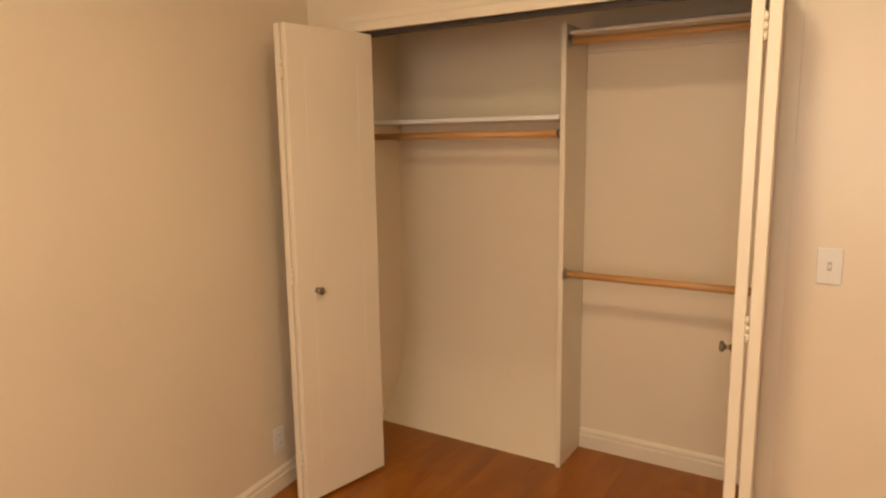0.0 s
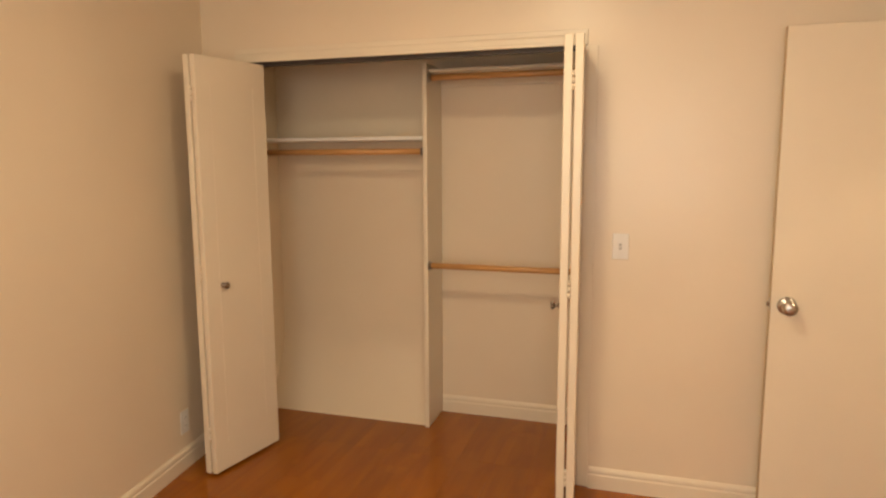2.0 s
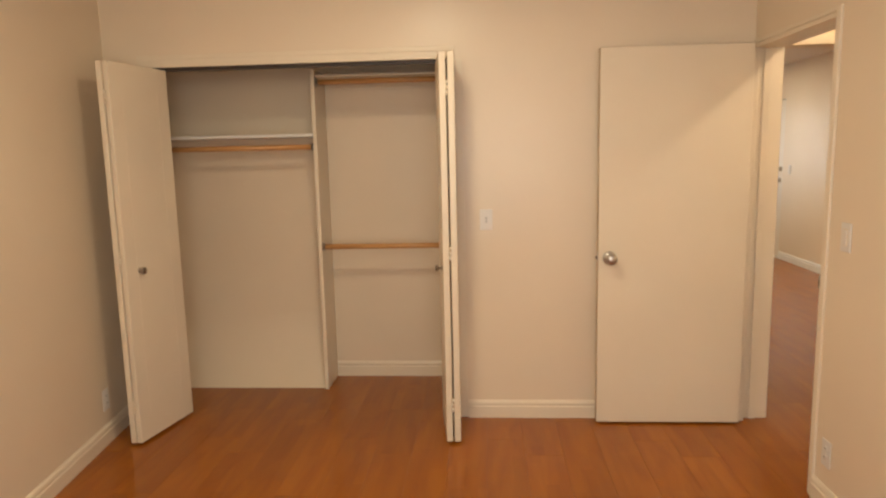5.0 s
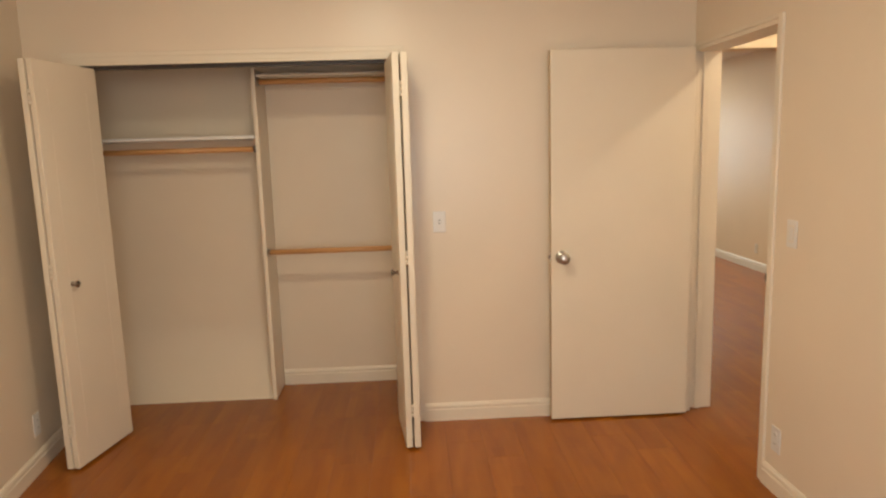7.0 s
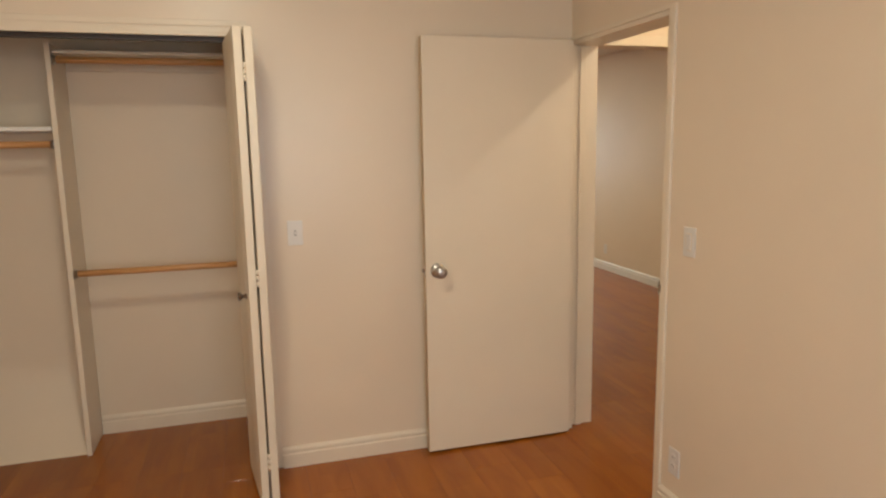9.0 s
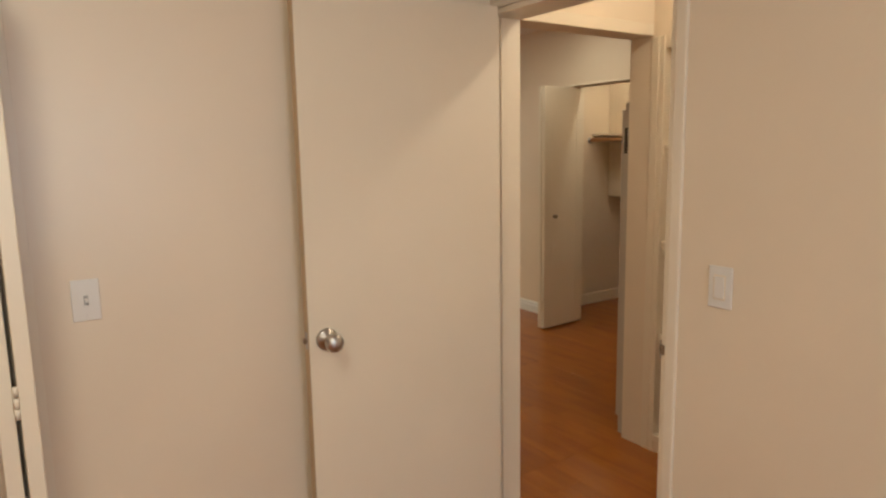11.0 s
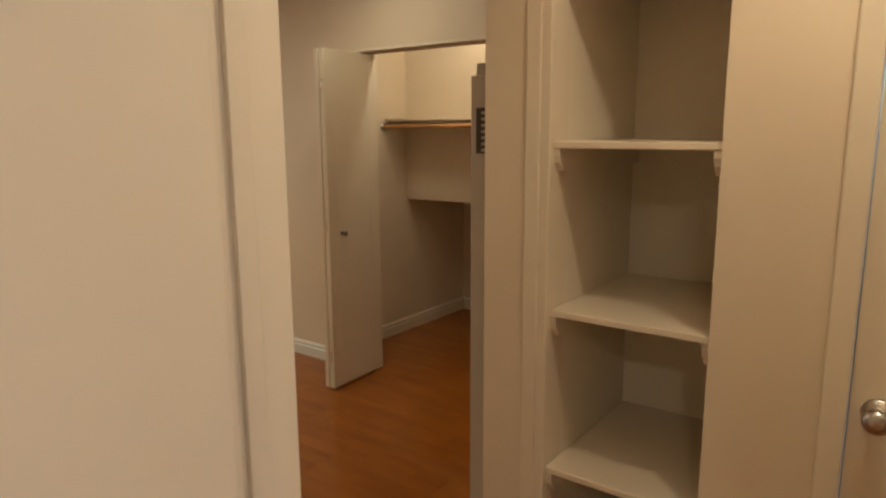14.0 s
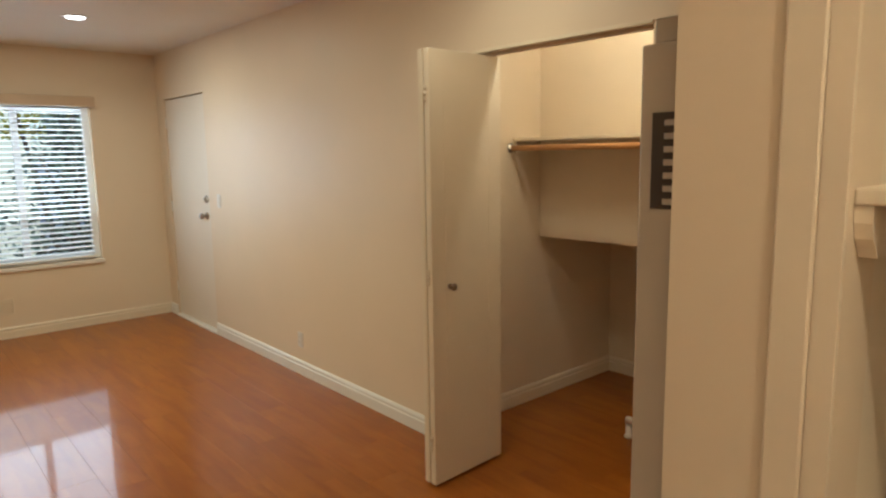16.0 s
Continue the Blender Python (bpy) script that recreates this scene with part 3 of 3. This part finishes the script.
# ---- closet fittings ----
def rod(a, b, mat, label, r=0.0165, group="closet rods"):
    t = thing("closet_rod", label, "rod", group=group)
    a, b = Vector(a), Vector(b)
    ax = (b - a).normalized()
    q = ax.to_track_quat("Z", "Y").to_matrix().to_4x4()
    n = (b - a).length
    part("pole", lathe([(r, 0.004), (r, n - 0.004)], Matrix.Translation(a) @ q, 20), mat, t)
    for p, s in ((a, 1), (b, -1)):
        qq = (ax * s).to_track_quat("Z", "Y").to_matrix().to_4x4()
        part("socket", lathe([(0.029, 0.0005), (0.029, 0.003), (0.0215, 0.004), (0.0215, 0.018), (0.0175, 0.018), (0.0175, 0.006), (0.001, 0.006)], Matrix.Translation(p) @ qq, 20), NICKEL, t, "nickel rod socket")
    return t


DV0, DV1 = -0.430, -0.412
div = thing("closet_divider", "cream painted upright divider panel in the closet", "panel")
part("panel", boxes(((DV0, 3.690, 0.001), (DV1, CB - 0.001, 2.045)), bevel=0.002), TRIM, div)
part("front_edge", boxes(((DV0 - 0.003, 3.678, 0.001), (DV1 + 0.003, 3.6895, 2.047)), bevel=0.002), TRIM, div)

sh = thing("closet_shelf", "cream painted shelf over the hanging rod", "shelf")
part("board", boxes(((BW + 0.001, 3.668, 1.640), (DV0 - 0.004, CB - 0.001, 1.660)), bevel=0.002), WHITE, sh)
part("cleat", boxes(((BW + 0.001, CB - 0.02, 1.580), (DV0 - 0.004, CB - 0.001, 1.6395)), bevel=0.002), TRIM, sh)
part("cleat", boxes(((BW + 0.001, 3.69, 1.580), (BW + 0.018, CB - 0.021, 1.6395)), bevel=0.002), TRIM, sh)
sh2 = thing("closet_shelf", "cream painted top shelf over the upper rod", "shelf")
part("board", boxes(((DV1 + 0.004, 3.712, 2.001), (0.619, CB - 0.001, 2.017)), bevel=0.002), TRIM, sh2)
part("cleat", boxes(((DV1 + 0.004, CB - 0.02, 1.945), (0.619, CB - 0.001, 2.0005)), bevel=0.002), TRIM, sh2)
rod((BW, 3.700, 1.578), (DV0 - 0.001, 3.700, 1.578), POLE, "round pine closet rod under the shelf")
rod((DV1 + 0.001, 3.715, 1.972), (0.62, 3.715, 1.972), POLE, "round pine closet rod, upper of a pair")
rod((DV1 + 0.001, 3.700, 0.945), (0.62, 3.700, 0.945), POLE, "round pine closet rod, lower of a pair")

hsf = thing("hall_closet_shelf", "cream painted shelf in the hall closet", "shelf")
part("board", boxes(((5.232, HS0 + 0.001, 1.640), (5.479, HN - 0.001, 1.660)), bevel=0.002), TRIM, hsf)
part("cleat", boxes(((5.245, HN - 0.02, 1.570), (5.479, HN - 0.001, 1.6395)), bevel=0.002), TRIM, hsf)
part("cleat", boxes(((5.46, HS0 + 0.001, 1.570), (5.479, HN - 0.021, 1.6395)), bevel=0.002), TRIM, hsf)
rod((5.215, HS0, 1.600), (5.215, HN, 1.600), POLE_Y, "round pine closet rod under the hall closet shelf")

# niche shelves
for z in (1.538, 1.080, 0.614):
    ns = thing("niche_shelf", "cream painted shelf on small cleats in the niche", "shelf", group="niche shelves")
    part("board", boxes(((NX + 0.012, NY0 + 0.0006, z - 0.019), (3.699, NY1 - 0.0006, z)), bevel=0.003), TRIM, ns)
    for y0, y1 in ((NY0 + 0.0006, NY0 + 0.019), (NY1 - 0.019, NY1 - 0.0006)):
        bm = bmesh.new()
        prof = [(NX + 0.016, z - 0.0195), (NX + 0.016, z - 0.038), (NX + 0.022, z - 0.056), (NX + 0.034, z - 0.068), (NX + 0.040, z - 0.078), (3.698, z - 0.078), (3.698, z - 0.0195)]
        lo = [bm.verts.new((x, y0, h)) for x, h in prof]
        hi = [bm.verts.new((x, y1, h)) for x, h in prof]
        n = len(prof)
        for i in range(n):
            bm.faces.new((lo[i], lo[(i + 1) % n], hi[(i + 1) % n], hi[i]))
        bm.faces.new(lo), bm.faces.new(list(reversed(hi)))
        bmesh.ops.recalc_face_normals(bm, faces=bm.faces)
        part("cleat", bm, TRIM, ns)


# ---- switches, outlets, vent, heater ----
def plate(name, label, category, at, turn, kind_of):
    """A wall plate in its own frame: face towards -y."""
    t = thing(name, label, category, at, turn, group="wall plates")
    w, h = 0.035, 0.0575
    bm = bmesh.new()
    box(bm, (-w, -0.006, -h), (w, -0.0005, h), 0.0025)
    part("plate", bm, PLASTIC, t)
    if kind_of == "rocker":
        part("frame", boxes(((-0.0175, -0.0075, -0.034), (0.0175, -0.0061, 0.034)), bevel=0.0006), TRIM, t)
        part("rocker", boxes(((-0.014, -0.0105, -0.030), (0.014, -0.0076, 0.030)), bevel=0.001), PLASTIC, t)
        part("slider", boxes(((-0.0172, -0.0095, -0.012), (-0.0146, -0.0077, 0.028)), bevel=0.0004), TRIM, t)
    elif kind_of == "toggle":
        part("slot", boxes(((-0.0055, -0.0068, -0.013), (0.0055, -0.0061, 0.013))), PLASTIC_GREY, t)
        bm = boxes(((-0.0035, -0.020, -0.005), (0.0035, -0.0069, 0.006)), bevel=0.001)
        part("toggle", bm, PLASTIC, t)
    else:
        for z in (-0.020, 0.020):
            rec = part("receptacle", lathe([(0.0165, 0), (0.0165, 0.0018), (0.0155, 0.0024)], Matrix.Translation((0, -0.0061, z)) @ pose(0, 0, 0, 90, 0, 0), 20), PLASTIC, t)
            for x in (-0.006, 0.006):
                part("slot", boxes(((x - 0.001, -0.0092, z - 0.001), (x + 0.001, -0.0086, z + 0.007))), DARK, rec)
    for z in ((-0.044, 0.044) if kind_of != "outlet" else (0.0,)):
        part("screw", lathe([(0.003, 0), (0.003, 0.0008), (0.002, 0.0014)], Matrix.Translation((0, -0.0061, z)) @ pose(0, 0, 0, 90, 0, 0), 10), PLASTIC, t)
    return t


plate("light_switch", "white toggle light switch on the closet wall", "light switch", (0.636, BN, 1.150), 0, "toggle")
plate("dimmer_switch", "white rocker light switch beside the doorway", "light switch", (BE, 2.251, 1.160), -90, "rocker")
plate("power_outlet", "white double power outlet low on the wall", "outlet", (west(2.880), 2.880, 0.237), 96.84, "outlet")
plate("power_outlet", "white double power outlet below the light switch", "outlet", (BE, 2.292, 0.242), -90, "outlet")
plate("power_outlet", "white double power outlet above the baseboard", "outlet", (LX, 7.183, 0.258), -90, "outlet")
plate("light_switch", "white rocker light switch beside the entry door", "light switch", (LX, 8.490, 1.200), -90, "rocker")

vt = thing("wall_vent", "cream painted air vent low on the window wall", "vent", (3.08, LN, 0.285))
part("frame", boxes(((-0.12, -0.008, -0.07), (0.12, -0.0005, -0.058)), ((-0.12, -0.008, 0.058), (0.12, -0.0005, 0.07)), ((-0.12, -0.008, -0.0575), (-0.108, -0.0005, 0.0575)), ((0.108, -0.008, -0.0575), (0.12, -0.0005, 0.0575)), bevel=0.001), TRIM, vt)
for i in range(8):
    part("slat", boxes(((-0.1075, -0.006, -0.054 + i * 0.0145), (0.1075, -0.001, -0.046 + i * 0.0145))), TRIM, vt)

ht = thing("wall_heater", "grey-white enamelled wall heater with a slotted grille", "heater", (3.125, LS, 0.10))
D, W, H = 0.066, 0.36, 1.620
part("cabinet", boxes(((0, 0.001, 0), (W, D, H)), bevel=0.004), HEATER, ht)
part("cap", boxes(((0.012, 0.001, H + 0.0005), (W - 0.012, D - 0.012, H + 0.034)), bevel=0.003), HEATER, ht)
part("base", boxes(((0.01, 0.001, -0.0985), (W - 0.01, D - 0.01, -0.0005))), HEATER, ht)
gr = part("side_grille", boxes(((-0.003, 0.008, 1.402), (-0.0005, 0.045, 1.530)), bevel=0.0008), GREYMETAL, ht, "dark metal slotted side grille")
# bars on the grille; the top two get bright nickel for their glint
for i in range(7):
    part("slot", boxes(((-0.0055, 0.0095, 1.408 + i * 0.0173), (-0.0032, 0.0255, 1.416 + i * 0.0173)), bevel=0.0006), NICKEL if i > 4 else HEATER, gr)
fg = part("front_grille", boxes(((0.03, D + 0.0005, 1.35), (W - 0.03, D + 0.006, 1.56))), GREYMETAL, ht, "dark metal front grille")
for i in range(9):
    part("louvre", boxes(((0.035, D + 0.0062, 1.36 + i * 0.022), (W - 0.035, D + 0.012, 1.372 + i * 0.022))), HEATER, fg)

cap = thing("pipe_stub", "short white capped pipe on the closet floor", "pipe", (5.36, 4.965, 0))
part("stub", lathe([(0.024, 0.0005), (0.024, 0.012), (0.017, 0.016), (0.017, 0.085)], Matrix.Identity(4), 18), PLASTIC, cap)
part("cap", lathe([(0.021, 0.0855), (0.021, 0.108), (0.017, 0.116), (0.002, 0.118)], Matrix.Identity(4), 18), PLASTIC, cap)


# ---- ceiling lights ----
def downlight(at):
    t = thing("recessed_light", "round white recessed ceiling light, lit", "ceiling light", at, group="recessed lights")
    part("trim_ring", lathe([(0.062, -0.0006), (0.062, -0.004), (0.066, -0.007), (0.088, -0.005), (0.092, -0.0006)], Matrix.Identity(4), 32), PLASTIC, t)
    part("lens", lathe([(0.001, -0.008), (0.060, -0.008), (0.0615, -0.0006)], Matrix.Identity(4), 32), LIT, t, "glowing white lens")


downlight((3.55, 8.31, TOP))


# ---- windows ----
def window(name, label, x0, x1, z0, z1, y, depth, mull):
    """A two-pane slider in a wall that faces along y."""
    t = thing(name, label, "window", (0, y, 0), kind="structure")
    f = 0.058
    fr = [((x0, -depth / 2, z0), (x0 + f, depth / 2, z1)), ((x1 - f, -depth / 2, z0), (x1, depth / 2, z1)), ((x0 + f, -depth / 2, z0), (x1 - f, depth / 2, z0 + f)), ((x0 + f, -depth / 2, z1 - f), (x1 - f, depth / 2, z1))]
    part("window_frame", boxes(*fr, bevel=0.003), VINYL, t)
    part("mullion", boxes(((mull - 0.028, -depth / 2 + 0.005, z0 + f + 0.001), (mull + 0.028, depth / 2 - 0.005, z1 - f - 0.001)), bevel=0.003), VINYL, t)
    for a, b in ((x0 + f + 0.001, mull - 0.029), (mull + 0.029, x1 - f - 0.001)):
        p = part("pane", boxes(((a, -0.003, z0 + f + 0.001), (b, 0.003, z1 - f - 0.001))), GLASS, t)
        p.visible_shadow = False
    return t


w1 = window("window_1", "white vinyl sliding window behind horizontal blinds", WX0, WX1, WZ0, WZ1, LN + 0.085, 0.05, 3.357)
part("window_sill", boxes(((WX0 - 0.015, -0.115, WZ0 - 0.035), (WX1 + 0.015, -0.05, WZ0 - 0.001)), bevel=0.004), WHITE, w1)
window("window_2", "white vinyl sliding bedroom window", 0.20, 1.50, 0.85, 2.15, BS - 0.08, 0.05, 0.85)

bl = thing("window_blind", "white horizontal slat blind, lowered and open", "blind", (0, LN, 0))
part("valance", boxes(((WX0 - 0.03, -0.075, 2.045), (WX1 + 0.035, -0.003, 2.135)), bevel=0.004), VALANCE, bl, "cream wooden valance")
n_slats = 28
for i in range(n_slats):
    z = 0.705 + i * (2.035 - 0.705) / (n_slats - 1)
    bm = bmesh.new()
    rows = [(-0.025, 0.0), (-0.012, 0.0022), (0.0, 0.003), (0.012, 0.0022), (0.025, 0.0)]
    up = [[bm.verts.new((x, u, v)) for u, v in rows] + [bm.verts.new((x, u, v - 0.0022)) for u, v in reversed(rows)] for x in (WX0 + 0.012, WX1 - 0.055)]
    k = len(up[0])
    for j in range(k):
        bm.faces.new((up[0][j], up[0][(j + 1) % k], up[1][(j + 1) % k], up[1][j]))
    bm.faces.new(up[0]), bm.faces.new(list(reversed(up[1])))
    bm.transform(Matrix.Translation((0, 0.028, z)) @ pose(0, 0, 0, 12, 0, 0))
    bmesh.ops.recalc_face_normals(bm, faces=bm.faces)
    part("slat", bm, BLIND, bl)
part("bottom_rail", boxes(((WX0 + 0.012, 0.004, 0.650), (WX1 - 0.055, 0.052, 0.672)), bevel=0.004), BLIND, bl)
for x in (WX0 + 0.15, 3.357, WX1 - 0.15):
    part("ladder_cord", boxes(((x - 0.001, 0.001, 0.672), (x + 0.001, 0.0025, 2.044))), BLIND, bl)

# ---- outside the window ----
structure("ground", boxes(((-400, LN + 0.13, -0.35), (400, 800, -0.25)), ((-400, -800, -0.35), (400, BS - 0.13, -0.25))), GROUND, "pale grey paved ground outside the window", "ground")
bldg = thing("neighbour_house", "sunlit yellow stucco house across the yard", "house", (0.4, 16.0, -0.25))
part("wall", boxes(((-3.0, 0, 0), (4.1, 5.0, 4.6))), STUCCO, bldg)
part("roof", boxes(((-3.3, -0.35, 4.6), (4.4, 5.3, 4.8)), bevel=0.02), BARK, bldg)


def shrub(at, height, width, n, seed, leaf=None, low=0.06, label="dense dark green leafy shrub outside the window"):
    rnd = random.Random(seed)
    t = thing("garden_shrub", label, "shrub", at, group="garden shrubs")
    tr = bmesh.new()
    for k in range(4):
        lean = Vector((rnd.uniform(-0.3, 0.3) * width, rnd.uniform(-0.2, 0.2) * width, height * rnd.uniform(0.55, 0.8)))
        q = lean.to_track_quat("Z", "Y").to_matrix().to_4x4()
        one = lathe([(0.05, -0.02), (0.035, lean.length * 0.5), (0.012, lean.length)], q, 8)
        me = bpy.data.meshes.new("k")
        one.to_mesh(me)
        one.free()
        tr.from_mesh(me)
        bpy.data.meshes.remove(me)
    part("trunk", tr, BARK, t)
    verts, faces = [], []
    for i in range(n):
        a, u = rnd.uniform(0, 2 * math.pi), rnd.random() ** 0.5
        hz = rnd.uniform(low, 1.0)
        rr = width * 0.5 * u * (1.0 - 0.55 * hz ** 3) * (0.85 + 0.3 * math.sin(3 * a + 7 * hz + seed))
        c = Vector((rr * math.cos(a), rr * math.sin(a), height * hz))
        s = rnd.uniform(0.04, 0.085)
        e = Euler((rnd.uniform(-1, 1), rnd.uniform(-1, 1), rnd.uniform(0, 6.28))).to_matrix()
        b0 = len(verts)
        for p in ((0, -s, 0), (s * 0.42, 0, s * 0.08), (0, s, 0), (-s * 0.42, 0, s * 0.08)):
            verts.append(c + e @ Vector(p))
        faces.append((b0, b0 + 1, b0 + 2, b0 + 3))
    me = bpy.data.meshes.new("crown")
    me.from_pydata([tuple(v) for v in verts], [], faces)
    me.materials.append(leaf or LEAF)
    ob = new("crown", me)
    ob.parent = t
    return t


shrub((4.75, 12.6, -0.25), 3.0, 2.4, 7000, 3)
shrub((6.7, 13.6, -0.25), 3.6, 2.8, 6000, 8)
shrub((4.45, 13.9, -0.25), 4.2, 2.2, 2600, 5, LEAF_YELLOW, 0.5, "tall shrub with yellowed leaves outside the window")

# ---- floor planks, last ----
fl = structure("floor", boxes(((BW - 0.1, BS - 0.1, -0.12), (HB + 0.1, LN + 0.1, -0.0125))), SUBFLOOR, "orange-brown glossy laminate plank floor", "floor")
PLANK_W, PLANK_L = 0.193, 1.21
cache = {}


def plank_mesh(w, n, c):
    key = (round(w, 3), round(n, 3), c)
    if key not in cache:
        g, h = 0.0002, 0.012
        lo = [(g, g), (w - g, g), (w - g, n - g), (g, n - g)]
        hi = [(g + c, g + c), (w - g - c, g + c), (w - g - c, n - g - c), (g + c, n - g - c)]
        v = [(x, y, -h) for x, y in lo] + [(x, y, -c) for x, y in lo] + [(x, y, 0) for x, y in hi]
        f = [(8, 9, 10, 11)]
        for a in (0, 4):
            for i in range(4):
                f.append((a + i, a + (i + 1) % 4, a + 4 + (i + 1) % 4, a + 4 + i))
        me = bpy.data.meshes.new("plank")
        me.from_pydata(v, [], f)
        me.materials.append(FLOOR)
        cache[key] = me
    return cache[key]


def lay(x0, x1, y0, y1, seed, eased=0.0004):
    rnd = random.Random(seed)
    x, row = x0, 0
    while x < x1 - 0.004:
        w = min(PLANK_W, x1 - x)
        y = y0
        n = PLANK_L * (0.35, 0.7, 1.0, 0.5)[row % 4]
        while y < y1 - 0.004:
            n = min(n, y1 - y)
            ob = new("plank", plank_mesh(w, n, eased))
            ob.parent = fl
            ob.matrix_basis = pose(x, y, 0)
            y += n
            n = PLANK_L
        x += w
        row += 1


lay(BW, HE, BS, BN + 0.1, 1)
lay(BW, 0.62, BN + 0.1, CB, 2)
lay(HE, NX, 1.2, LS, 3)
lay(LWX, HB, LS, LN, 4, 0.0006)
